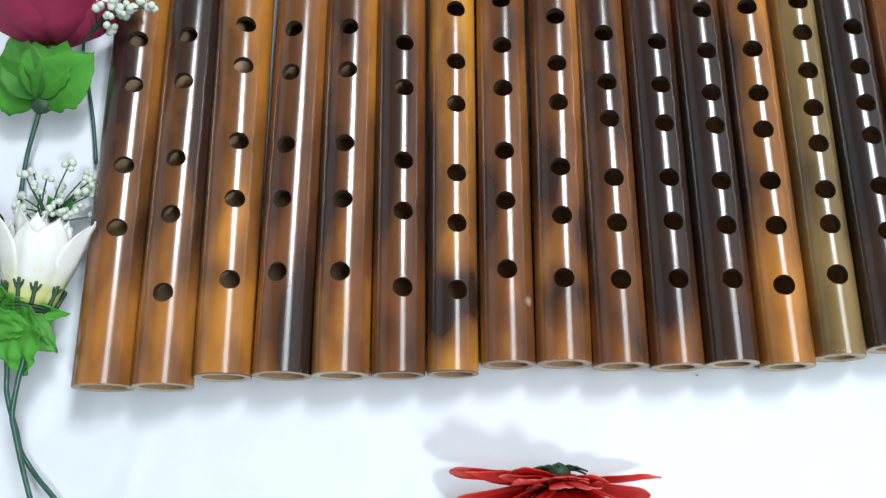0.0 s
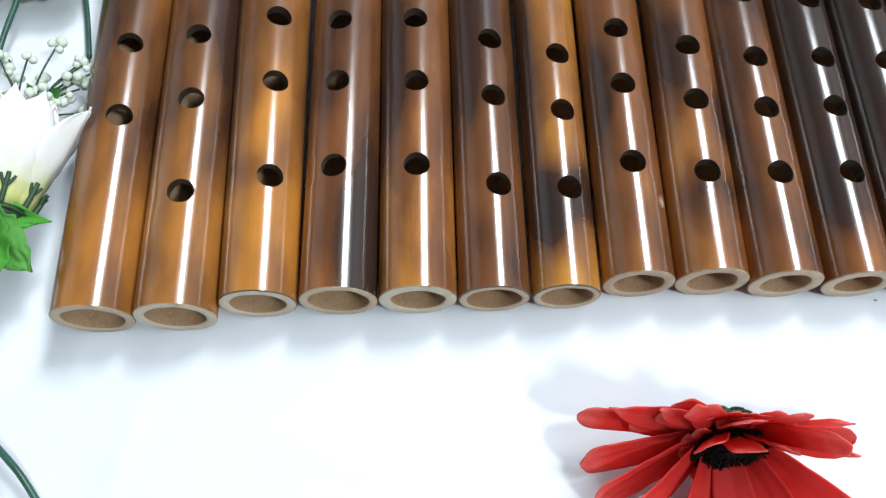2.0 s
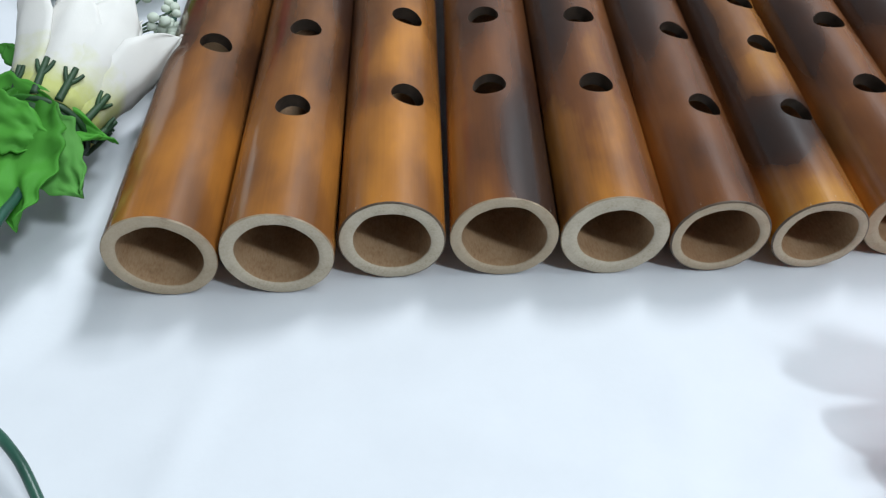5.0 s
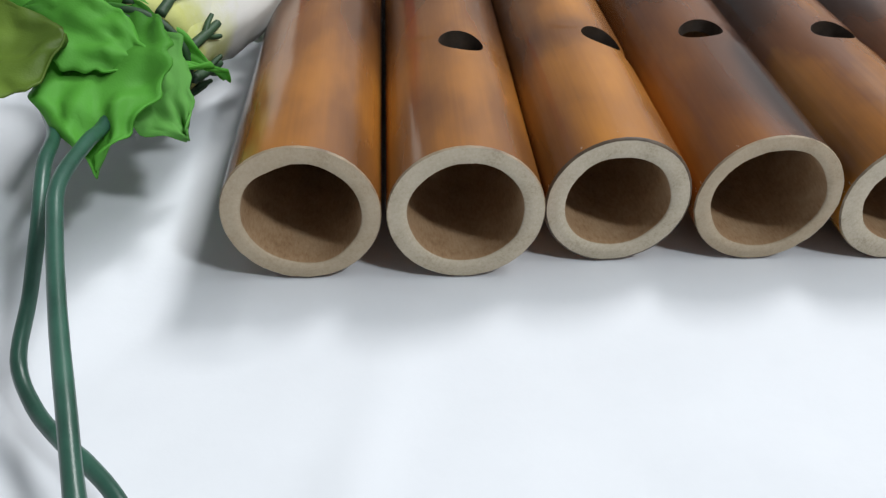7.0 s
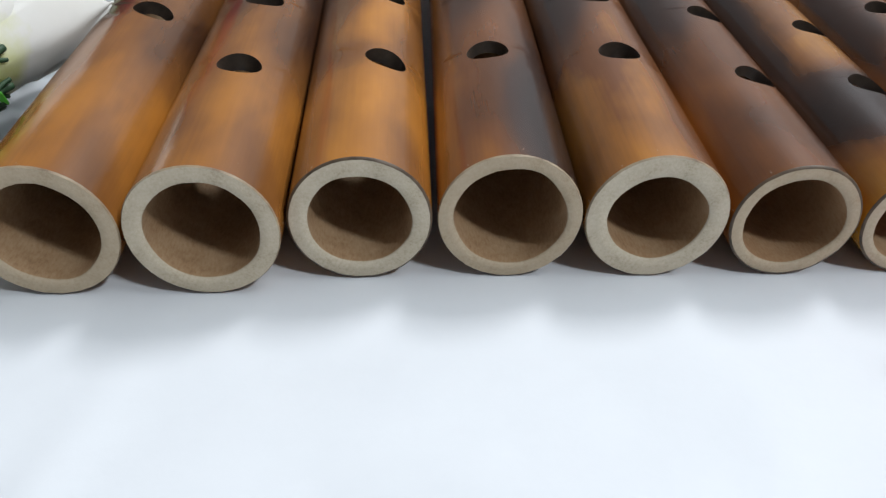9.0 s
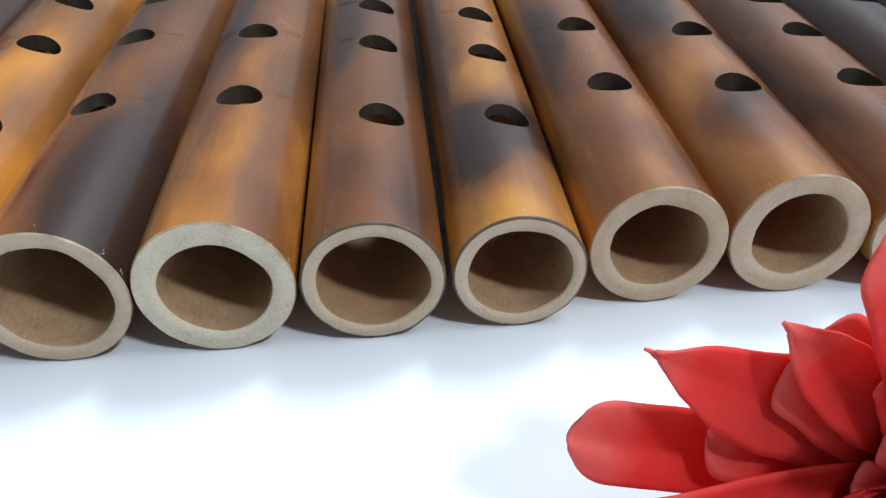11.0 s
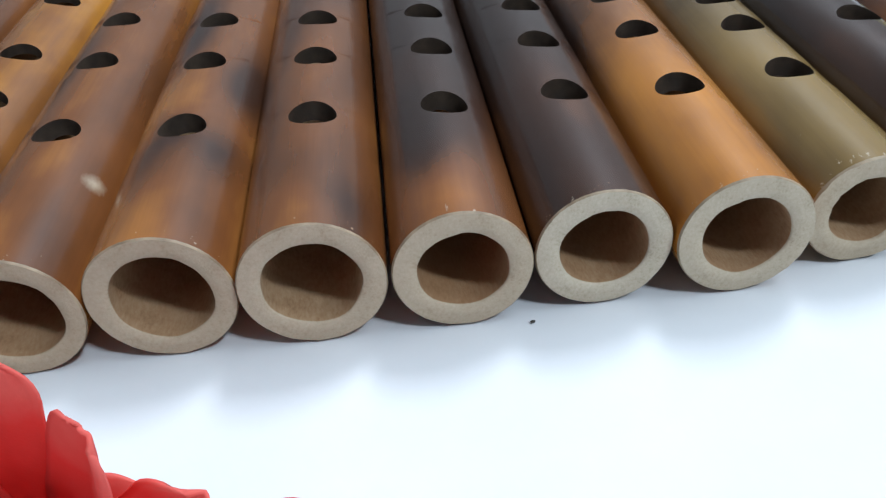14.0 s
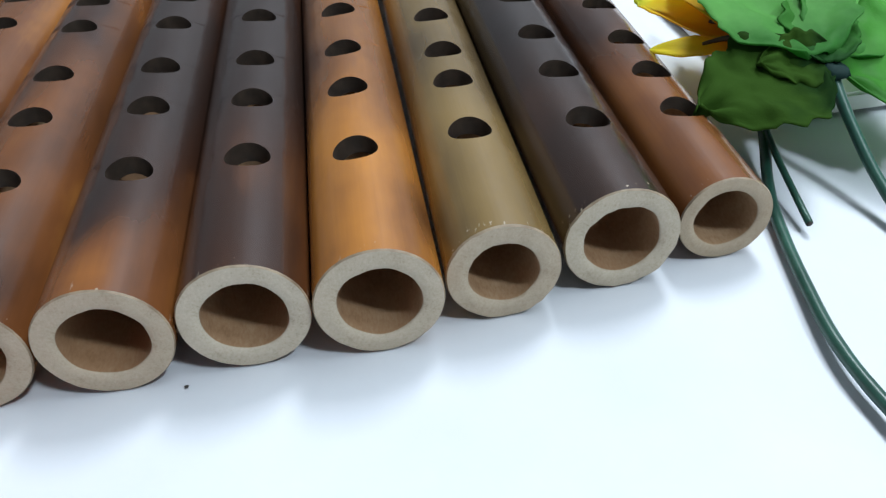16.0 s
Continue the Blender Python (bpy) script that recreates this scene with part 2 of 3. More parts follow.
LEAF = soft_leaf("green_cloth_leaf", (0.045, 0.21, 0.022), (0.105, 0.40, 0.055), 0.42, 0.55, gloss=0.18)
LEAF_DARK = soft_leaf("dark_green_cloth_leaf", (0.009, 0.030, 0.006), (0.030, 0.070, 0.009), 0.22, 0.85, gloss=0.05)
LEAF_MID = soft_leaf("mid_green_cloth_leaf", (0.014, 0.07, 0.012), (0.05, 0.20, 0.03), 0.35, 0.7, gloss=0.12)
LEAF_PALE = soft_leaf("pale_green_cloth_leaf", (0.055, 0.24, 0.040), (0.17, 0.47, 0.11), 0.5, 0.6, gloss=0.15)
LEAF_OLIVE = soft_leaf("olive_cloth_leaf", (0.08, 0.14, 0.02), (0.16, 0.26, 0.04), 0.35, 0.5)
STAMEN = plain("black_stamen", (0.005, 0.003, 0.003), (0.016, 0.009, 0.008), 0.9, 300, 0.3, gloss=0.1)
BUD = soft_leaf("white_bud", (0.70, 0.76, 0.66), (0.82, 0.84, 0.80), 0.3)
CALYX_BROWN = plain("brown_calyx", (0.03, 0.016, 0.006), (0.07, 0.035, 0.012), 0.7, 200)
JOINT = plain("joint_plastic", (0.004, 0.016, 0.014), (0.012, 0.035, 0.030), 0.7, 200, 0.2, gloss=0.15)
CRUMB = plain("dark_crumb", (0.02, 0.02, 0.02), (0.06, 0.05, 0.04), 0.8, 900)
BOARD = plain("white_card", (0.78, 0.78, 0.76), (0.82, 0.82, 0.80), 0.7, 12)


# ---- setting: an unseen closing room, its tones set to steer bounced light ----
def box(bm, a, b):
    got = bmesh.ops.create_cube(bm, size=1)["verts"]
    for v in got:
        v.co = Vector([lo + (c + 0.5) * (hi - lo) for c, lo, hi in zip(v.co, a, b)])


def setting(name, a, b, mat, label):
    bm = bmesh.new()
    box(bm, a, b)
    return tagged(obj(name, bm, mat, False), label, "room", kind="structure")


setting("floor", (-2.3, -2.3, -0.06), (2.3, 2.3, -0.006), FLOOR, "plain pale tiled floor under the white cloth")
setting("ceiling", (-2.3, -2.3, 2.42), (2.3, 2.3, 2.5), WALL, "plain ceiling out of view, kept dark to cut haze on the lacquer")
setting("wall_north", (-2.3, 2.2, -0.006), (2.3, 2.3, 2.42), WALL_SHEEN, "plain wall out of view, grey for the sheen it leaves on the flutes")
setting("wall_south", (-2.3, -2.3, -0.006), (2.3, -2.2, 2.42), WALL_ABSORB, "plain wall out of view, darkened to hold back bounced light")
setting("wall_west", (-2.3, -2.2, -0.006), (-2.2, 2.2, 2.42), WALL_BOUNCE, "plain wall out of view, pale to send back fill light")
setting("wall_east", (2.2, -2.2, -0.006), (2.3, 2.2, 2.42), WALL, "plain wall out of view, darkened to hold back bounced light")


def cloth_height(x, y):
    """Shallow swells and a few pressed creases; flat under the flutes."""
    calm = 1.0 if y < -0.025 else max(0.0, 1 - (y + 0.025) / 0.02) if abs(x) < 0.21 else min(1.0, (abs(x) - 0.21) / 0.02)
    z = 0.0018 * (noise.noise(Vector((x * 11, y * 11, 0.3))) - 0.5) + 0.0004 * (noise.noise(Vector((x * 30, y * 30, 4.0))) - 0.5)
    for ax, ay, turn, long, high in CREASES:
        u = (x - ax) * math.cos(turn) + (y - ay) * math.sin(turn)
        v = -(x - ax) * math.sin(turn) + (y - ay) * math.cos(turn)
        z += high * math.exp(-(v / 0.004) ** 2) * math.exp(-(u / long) ** 2)
    return z * calm - 0.0003


CREASES = [(-0.235, 0.0, 1.2, 0.03, 0.0018), (-0.222, -0.012, 0.9, 0.02, -0.0012), (-0.15, -0.075, 0.05, 0.05, 0.0007),
           (0.08, -0.08, -0.5, 0.06, 0.0006), (0.215, -0.03, 1.7, 0.05, 0.0012), (-0.08, -0.09, 1.5, 0.04, 0.0006), (-0.19, -0.05, 1.3, 0.03, 0.0008), (-0.17, -0.035, 0.4, 0.035, -0.0007), (-0.115, -0.055, -0.3, 0.04, 0.0006), (-0.05, -0.05, 0.9, 0.03, 0.0005), (0.14, -0.05, 0.3, 0.05, 0.0006)]


def cloth():
    bm = bmesh.new()
    xs = np.concatenate([np.linspace(-1.1, -0.36, 12), np.linspace(-0.34, 0.34, 190), np.linspace(0.36, 1.1, 12)])
    ys = np.concatenate([np.linspace(-0.9, -0.24, 10), np.linspace(-0.22, 0.26, 130), np.linspace(0.30, 1.0, 10)])
    rows = [[bm.verts.new((x, y, cloth_height(x, y))) for x in xs] for y in ys]
    grid_faces(bm, rows)
    ob = obj("white_cloth", bm, CLOTH)
    solid(ob, 0.0008).modifiers[0].offset = -1
    return tagged(ob, "white cotton cloth spread out with faint creases", "cloth")


cloth()


# ---- flutes ----
AMBER, AMBER_MID, BROWN = (0.45, 0.176, 0.027), (0.210, 0.080, 0.0200), (0.040, 0.0162, 0.0088)
GOLD = (0.48, 0.212, 0.027)
COPPER = (0.38, 0.152, 0.033)
RUST, RUST_MID = (0.30, 0.108, 0.023), (0.152, 0.054, 0.0165)
OLIVE, OLIVE_MID, OLIVE_DARK = (0.27, 0.17, 0.056), (0.19, 0.122, 0.042), (0.08, 0.052, 0.022)

# x of the axis at y 0.05, drift of x with y, diameter, y of the cut end, turn of the holes, bore ratio, distances of the holes from the end,
# colours, even scorch, scorch marks (distance from the end, degrees round, spread along, spread round, depth), label
FLUTES = [
    (-0.2017, -0.0166, 0.0282, -0.0071, 0.343, 0.755, (0.0753, 0.1084, 0.1536, 0.1804), (AMBER, AMBER_MID, BROWN), 0.32,
     ((0.17, -50, 0.03, 60, 0.9), (0.06, -85, 0.09, 30, 0.35)), "amber bamboo flute, smoky brown along its far half"),
    (-0.1724, -0.0114, 0.0283, -0.0072, 0.128, 0.745, (0.0423, 0.0815, 0.1111, 0.1544, 0.1814), (AMBER, AMBER_MID, BROWN), 0.29,
     ((0.15, 60, 0.05, 28, 0.7), (0.20, 0, 0.03, 90, 0.6), (0.01, -40, 0.02, 50, 0.15)), "amber bamboo flute with a dark streak on its upper side"),
    (-0.1444, -0.0187, 0.0273, -0.0029, 0.373, 0.72, (0.044, 0.0848, 0.1156, 0.1582, 0.1824), (AMBER, AMBER_MID, BROWN), 0.22,
     ((0.072, 25, 0.022, 50, -0.22), (0.048, -30, 0.007, 60, 0.2), (0.18, -60, 0.05, 30, 0.4), (0.02, -70, 0.05, 30, 0.3)), "golden bamboo flute with light smoky mottling"),
    (-0.1149, 0.0039, 0.0275, -0.0026, -0.125, 0.776, (0.0468, 0.0835, 0.1122, 0.1527, 0.1782), (RUST, RUST_MID, BROWN), 0.22,
     ((0.018, 58, 0.028, 48, 1.45), (0.025, -10, 0.015, 60, 0.2), (0.10, 0, 0.05, 90, 0.1)), "red-brown bamboo flute scorched black beside its cut end"),
    (-0.0873, -0.0024, 0.0274, -0.0029, 0.052, 0.686, (0.0467, 0.0828, 0.1123, 0.1532, 0.1783), (AMBER, RUST_MID, BROWN), 0.19,
     ((0.10, -60, 0.04, 38, 0.75), (0.03, 10, 0.030, 90, 0.16), (0.19, -30, 0.03, 60, 0.3)), "amber bamboo flute with a chipped rim and brown flank"),
    (-0.0607, -0.0069, 0.0252, -0.0029, 0.273, 0.77, (0.0391, 0.0769, 0.1032, 0.1432, 0.169), (RUST, RUST_MID, BROWN), 0.28,
     ((0.02, 20, 0.03, 70, 0.25), (0.10, -60, 0.05, 45, 0.25), (0.15, -30, 0.05, 80, 0.3)), "dark brown thin-walled bamboo flute"),
    (-0.0348, 0.0014, 0.0238, -0.0025, 0.259, 0.775, (0.0373, 0.0701, 0.0959, 0.1333, 0.1573, 0.1884), (GOLD, AMBER_MID, BROWN), 0.12,
     ((0.030, -25, 0.015, 60, 1.15), (0.036, 60, 0.012, 35, 0.7), (0.11, -70, 0.03, 30, 0.75), (0.055, -60, 0.02, 30, 0.5)), "golden bamboo flute with one black scorched band near its end"),
    (-0.0091, 0.0031, 0.0251, 0.0014, 0.039, 0.70, (0.0424, 0.0762, 0.1021, 0.1363, 0.1607, 0.1875), (COPPER, RUST_MID, BROWN), 0.16,
     ((0.18, 40, 0.03, 45, 0.35), (0.065, -50, 0.03, 32, 0.45), (0.020, 30, 0.035, 90, 0.28)), "brown bamboo flute with a pale nick in its lacquer"),
    (0.0171, 0.0147, 0.0254, 0.0014, 0.031, 0.685, (0.0375, 0.068, 0.0927, 0.1271, 0.1489, 0.1761), (COPPER, RUST_MID, BROWN), 0.14,
     ((0.010, 30, 0.025, 90, 0.14), (0.030, 15, 0.011, 60, 0.65), (0.060, 60, 0.015, 40, 0.4), (0.12, -70, 0.04, 32, 0.35), (0.09, -20, 0.02, 32, 0.35), (0.19, -40, 0.03, 60, 0.3)), "brown bamboo flute with a smoky ring behind its end"),
    (0.0419, 0.0003, 0.0254, -0.0001, 0.097, 0.67, (0.0377, 0.065, 0.0879, 0.1188, 0.1389, 0.1665), (COPPER, RUST_MID, BROWN), 0.17,
     ((0.125, -10, 0.032, 100, 0.32), (0.19, 0, 0.04, 100, 0.32), (0.045, -60, 0.025, 40, 0.5), (0.018, 30, 0.038, 90, 0.30)), "amber bamboo flute, blackened over its far half"),
    (0.0674, 0.0025, 0.0242, -0.0007, 0.153, 0.643, (0.0384, 0.0662, 0.0882, 0.1166, 0.1376, 0.1617), (RUST, RUST_MID, BROWN), 0.43,
     ((0.11, 10, 0.06, 100, 0.62), (0.035, -25, 0.016, 55, 0.6), (0.006, 10, 0.014, 90, -0.22)), "nearly black bamboo flute turning rusty at its end"),
    (0.0918, 0.0009, 0.0240, 0.0004, 0.126, 0.64, (0.0368, 0.0625, 0.0846, 0.1134, 0.1311, 0.1544, 0.178), (RUST, RUST_MID, BROWN), 0.47,
     ((0.11, 0, 0.065, 130, 0.52), (0.012, -10, 0.018, 70, 0.25), (0.03, -70, 0.05, 40, 0.3)), "very dark brown bamboo flute with scuffed lacquer"),
    (0.1161, 0.0019, 0.0240, -0.0011, -0.057, 0.644, (0.0349, 0.0632, 0.0854, 0.1119, 0.1313, 0.1558, 0.1802), (AMBER, AMBER_MID, BROWN), 0.16,
     ((0.018, 65, 0.008, 28, 0.35), (0.16, -60, 0.03, 30, 0.5), (0.10, -80, 0.05, 25, 0.4)), "clear orange-amber bamboo flute"),
    (0.1402, 0.0116, 0.0221, 0.0029, 0.013, 0.62, (0.0358, 0.0599, 0.077, 0.1005, 0.1193, 0.1397, 0.1611, 0.1793), (OLIVE, OLIVE_MID, OLIVE_DARK), 0.28,
     ((0.10, 75, 0.10, 30, 0.3), (0.02, -60, 0.03, 30, 0.2)), "pale olive bamboo flute with a rough-cut rim"),
    (0.1640, 0.0064, 0.0232, 0.0066, 0.098, 0.655, (0.0279, 0.0517, 0.0738, 0.0996, 0.1168, 0.1364, 0.1588), (RUST_MID, (0.075, 0.032, 0.017), (0.030, 0.015, 0.010)), 0.55,
     ((0.05, 0, 0.05, 150, 0.15), (0.15, -40, 0.05, 80, 0.3)), "dark chocolate bamboo flute with a speckled end"),
    (0.1872, 0.0167, 0.0194, 0.0105, 0.129, 0.67, (0.0294, 0.0488, 0.0683, 0.0928), (RUST, RUST_MID, BROWN), 0.24,
     ((0.10, -20, 0.05, 60, 0.2), (0.03, 70, 0.04, 30, 0.3)), "slim red-brown bamboo flute at the edge of the row"),
]
LONG = 0.36
HOLE = 0.0047
SPREAD, STEPS, AROUND = 0.86, 12, 36


def scorch_at(y, turn, even, marks, seed):
    v = even - 0.12 * max(0.0, abs(math.sin(turn)) - 0.55) * (1 + 0.8 * noise.noise(Vector((y * 14, turn, seed))))
    for at, deg, sy, st, depth in marks:
        wob = 0.25 * noise.noise(Vector((y * 60, turn * 1.5, seed + at * 40)))
        d = (turn - radians(deg) + math.pi) % (2 * math.pi) - math.pi
        v += depth * math.exp(-(((y - at) / sy) ** 2) - (d / radians(st)) ** 2) * (1 + wob * 2)
    return v


def wall_mesh(bm, radius, ratio, holes, turn, wobble, seed, taper, scorch=None):
    """A tube along y with round holes let into it. Its axis is at z = radius of the outside. Returns the rings at both ends and round each hole."""
    layer = bm.verts.layers.float.new("scorch") if scorch else None
    r0 = radius * ratio

    def place(a, y):
        r = r0 * (1 + taper * y) * (1 + wobble * noise.noise(Vector((math.sin(a) * 1.3, math.cos(a) * 1.3, y * 25 + seed))))
        v = bm.verts.new((r * math.sin(a), y, radius + r * math.cos(a)))
        if layer:
            v[layer] = scorch(y, a)
        return v

    half = HOLE * 1.3
    angles = list(np.linspace(turn - SPREAD, turn + SPREAD, STEPS + 1)) + list(np.linspace(turn + SPREAD, turn - SPREAD + 2 * math.pi, AROUND + 1))[1:-1]
    ys, cells, y = [0.0], [], 0.0
    for h in list(holes) + [None]:
        stop = h - half if h else LONG
        n = max(1, round((stop - y) / 0.0045))
        ys += [y + (stop - y) * k / n for k in range(1, n + 1)]
        if h:
            cells.append((h, len(ys) - 1))
            ys += [h - half + 2 * half * k / STEPS for k in range(1, STEPS + 1)]
            y = h + half
    rows = [[place(a, yy) for a in angles] for yy in ys]
    n = len(angles)
    gone = {(r + i, k) for _, r in cells for i in range(STEPS) for k in range(STEPS)}
    for r in range(len(rows) - 1):
        for k in range(n):
            if (r, k) not in gone:
                bm.faces.new((rows[r][k], rows[r][(k + 1) % n], rows[r + 1][(k + 1) % n], rows[r + 1][k]))
    rims = []
    for h, r in cells:
        edge = [(r, k) for k in range(STEPS)] + [(r + k, STEPS) for k in range(STEPS)]
        edge += [(r + STEPS, STEPS - k) for k in range(STEPS)] + [(r + STEPS - k, 0) for k in range(STEPS)]
        rim = []
        for i, k in edge:
            du, dy = r0 * math.sin(angles[k] - turn), ys[i] - h
            f = HOLE / math.hypot(du, dy)
            rim.append(place(turn + math.asin(du * f / r0), h + dy * f))
        for q in range(len(edge)):
            a, b = edge[q], edge[(q + 1) % len(edge)]
            bm.faces.new((rows[a[0]][a[1]], rows[b[0]][b[1]], rim[(q + 1) % len(edge)], rim[q]))
        rims.append([v.co.copy() for v in rim])
        for row in rows[r + 1:r + STEPS]:
            for k in range(1, STEPS):
                bm.verts.remove(row[k])
    return [v.co.copy() for v in rows[0]], [v.co.copy() for v in rows[-1]], rims


def flute(index, x, drift, wide, end, turn, ratio, holes, colours, even, marks, label):
    radius, seed, taper = wide / 2, index * 7.31, 0.45 if index == 2 else 0.14
    base = thing("bamboo_flute", pose(x + drift * (end - 0.05), end, 0, 0, 0, -math.degrees(math.atan(drift))), label, "flute", "row of bamboo flutes")
    outer, inner = bmesh.new(), bmesh.new()
    near, far, rims = wall_mesh(outer, radius, 1.0, holes, turn, 0.005, seed, taper, lambda y, a: scorch_at(y, a, even, marks, seed))
    near_in, far_in, rims_in = wall_mesh(inner, radius, ratio, holes, turn, 0.06, seed + 3, taper)
    bmesh.ops.reverse_faces(inner, faces=inner.faces)
    tube = part("tube", outer, bamboo(*colours, nick=(0.0101, 0.0280, 0.0200) if index == 7 else None, dusty=index in (13, 14)), base)
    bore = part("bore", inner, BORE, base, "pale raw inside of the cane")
    for ob, sign in ((tube, 1), (bore, -1)):
        ob.data.normals_split_custom_set_from_vertices([sign * Vector((v.co.x, 0, v.co.z - radius)).normalized() for v in ob.data.vertices])
    for ring_out, ring_in, sign in ((near, near_in, -1), (far, far_in, 1)):
        bm = bmesh.new()
        n, rings = len(ring_out), []
        for f, back in ((0.0, 0.0), (0.03, 0.00025), (0.17 if index in (5, 6) else 0.12 if index == 2 else 0.06, 0.0004), (0.5, 0.00045), (0.95, 0.0004), (0.99, 0.0002), (1.0, 0.0)):
            ring = []
            for k in range(n):
                p = ring_out[k].lerp(ring_in[k], f)
                p.y += sign * (back + (0.0005 if index in (13, 14) else 0.00018) * noise.noise(Vector((p.x * 500, p.z * 500, seed))) * (0 < f < 1))
                ring.append(bm.verts.new(p))
            rings.append(ring)
        edge = bmesh.new()
        loops = [[edge.verts.new(v.co) for v in ring] for ring in rings[:3]]
        lip = grid_faces(edge, loops, True)
        bmesh.ops.delete(bm, geom=[v for ring in rings[:2] for v in ring], context="VERTS")
        faces = grid_faces(bm, rings[2:], True)
        if sign < 0:
            bmesh.ops.reverse_faces(edge, faces=lip)
        part("cut_edge", edge, EDGE_DARK if index in (2, 5, 6) else EDGE, base, "brown lacquered burr round the sawn end")
        if sign < 0:
            bmesh.ops.reverse_faces(bm, faces=faces)
        part("cut_end", bm, CUT, base, "pale sawn end grain")
    # unseen disc added so that no light enters the bore from behind
    bm = bmesh.new()
    ring = [bm.verts.new((0.995 * p.x, LONG - 0.012, radius + 0.995 * (p.z - radius))) for p in far_in]
    bm.faces.new(ring)
    bmesh.ops.solidify(bm, geom=bm.faces[:], thickness=0.002)
    part("node", bm, BORE, base, "woody node out of view, added to keep light out of the bore")
    for rim, rim_in in zip(rims, rims_in):
        bm = bmesh.new()
        mid = [a.lerp(b, 0.5) for a, b in zip(rim, rim_in)]
        grid_faces(bm, [[bm.verts.new(p) for p in ring] for ring in (rim, mid, rim_in)], True)
        part("finger_hole", bm, BURNT, base, "burnt-through round finger hole")
    return base


for index, row in enumerate(FLUTES):
    flute(index, *row)


# ---- red flower lying on the cloth ----
def red_flower():
    centre, face = Vector((0.0130, -0.0555, 0.0130)), Vector((0, -0.93, 0.367))
    base = thing("red_flower", Matrix.Translation((0.0105, -0.067, 0.0)), "red artificial cloth flower with a black centre lying on the cloth", "flower")
    inv = base.matrix_world.inverted()
    right, up = Vector((1, 0, 0)), Vector((0, 0.367, 0.93))
    # tips, widths and lengthwise bow of the petals: the upper fan, the fillers behind it, the sides, and those that rest on the cloth
    tips = [((-0.036, -0.0445, 0.0195), 0.0115, 0.04, "spoon"), ((-0.0285, -0.0465, 0.0350), 0.0125, 0.02, "lance"), ((-0.0145, -0.0490, 0.0395), 0.0100, 0.0, "lance"),
            ((-0.0068, -0.0520, 0.0525), 0.0104, -0.02, "spoon"), ((0.0110, -0.0530, 0.0430), 0.0110, 0.03, "spoon"), ((0.0224, -0.0545, 0.0532), 0.0094, 0.0, "spoon"),
            ((0.0345, -0.0618, 0.0515), 0.0090, 0.03, "spoon"), ((0.0392, -0.0600, 0.0400), 0.0095, 0.02, "spoon"), ((0.0490, -0.0560, 0.0240), 0.0120, 0.0, "spoon"),
            ((0.0566, -0.0464, 0.0080), 0.0080, 0.06, "lance"), ((0.0545, -0.0600, 0.0130), 0.0095, 0.0, "lance"),
            ((-0.0100, -0.0460, 0.0330), 0.0150, 0.03, "spoon"), ((0.0030, -0.0495, 0.0345), 0.0150, 0.04, "spoon"), ((0.0165, -0.0490, 0.0310), 0.0150, 0.02, "spoon"),
            ((0.0300, -0.0500, 0.0255), 0.0150, 0.0, "spoon"), ((-0.0190, -0.0480, 0.0230), 0.0140, 0.0, "spoon"),
            ((-0.0355, -0.0590, 0.0120), 0.0160, 0.03, "spoon"), ((-0.0310, -0.0705, 0.0080), 0.0160, 0.02, "spoon"), ((0.0000, -0.0620, 0.0340), 0.0100, -0.10, "spoon"), ((0.0120, -0.0640, 0.0345), 0.0105, -0.12, "spoon"), ((0.0240, -0.0635, 0.0340), 0.0100, -0.10, "spoon"), ((-0.0230, -0.0800, 0.0130), 0.0155, 0.0, "spoon"), ((-0.0060, -0.0980, 0.0060), 0.0155, 0.0, "spoon"),
            ((0.0150, -0.1030, 0.0050), 0.0155, 0.0, "spoon"), ((0.0360, -0.0960, 0.0060), 0.0155, 0.0, "spoon"), ((0.0490, -0.0800, 0.0120), 0.0155, 0.0, "spoon")]
    for k, (tip, wide, bow, shape) in enumerate(tips):
        tip = Vector(tip)
        out = tip - centre
        out -= face * out.dot(face)
        at = centre + out.normalized() * 0.004 - face * 0.005
        twist = Vector((-0.8, 0, 0)) if k == 6 else Vector((0, 0, 0))
        m = inv @ frame_of(tip - at, face + twist, at)
        bm = bmesh.new()
        petal(bm, m, (tip - at).length, wide, 0.06, bow, shape, 0.03, k * 1.9, ground=0.0008, nu=24, nv=12)
        solid(part("petal", bm, RED, base), 0.0004)
    rng = random.Random(5)
    for k in range(13):
        a = 2 * math.pi * k / 13 + rng.uniform(-0.12, 0.12)
        d = math.cos(a) * right + math.sin(a) * up
        long = rng.uniform(0.007, 0.011)
        at = centre + d * 0.0085 - face * 0.001
        bm = bmesh.new()
        petal(bm, inv @ frame_of(d + face * rng.uniform(0.15, 0.35), face, at), long, rng.uniform(0.0055, 0.0075), 0.10, -0.10, "spoon", 0.05, 60 + k * 2.7, ground=0.0008, nu=16, nv=8)
        solid(part("inner_petal", bm, RED, base), 0.0004)
    bm = bmesh.new()
    ball(bm, inv @ (centre - face * 0.001), 0.0092, (1, 0.6, 0.9), 0.3)
    for k in range(900):
        a, r = rng.uniform(0, 2 * math.pi), 0.0102 * math.sqrt(rng.random())
        p = centre + face * 0.0005 + r * (math.cos(a) * right + math.sin(a) * up)
        q = p + face * (rng.uniform(0.0012, 0.0026) + 0.0025 * (1 - (r / 0.0102) ** 2)) + 0.3 * r * (math.cos(a) * right + math.sin(a) * up)
        tube_path(bm, [inv @ p, inv @ ((p + q) / 2), inv @ q], 0.0004, 4, 0.5)
    cup = bmesh.new()
    cup.verts.layers.float.new("along")
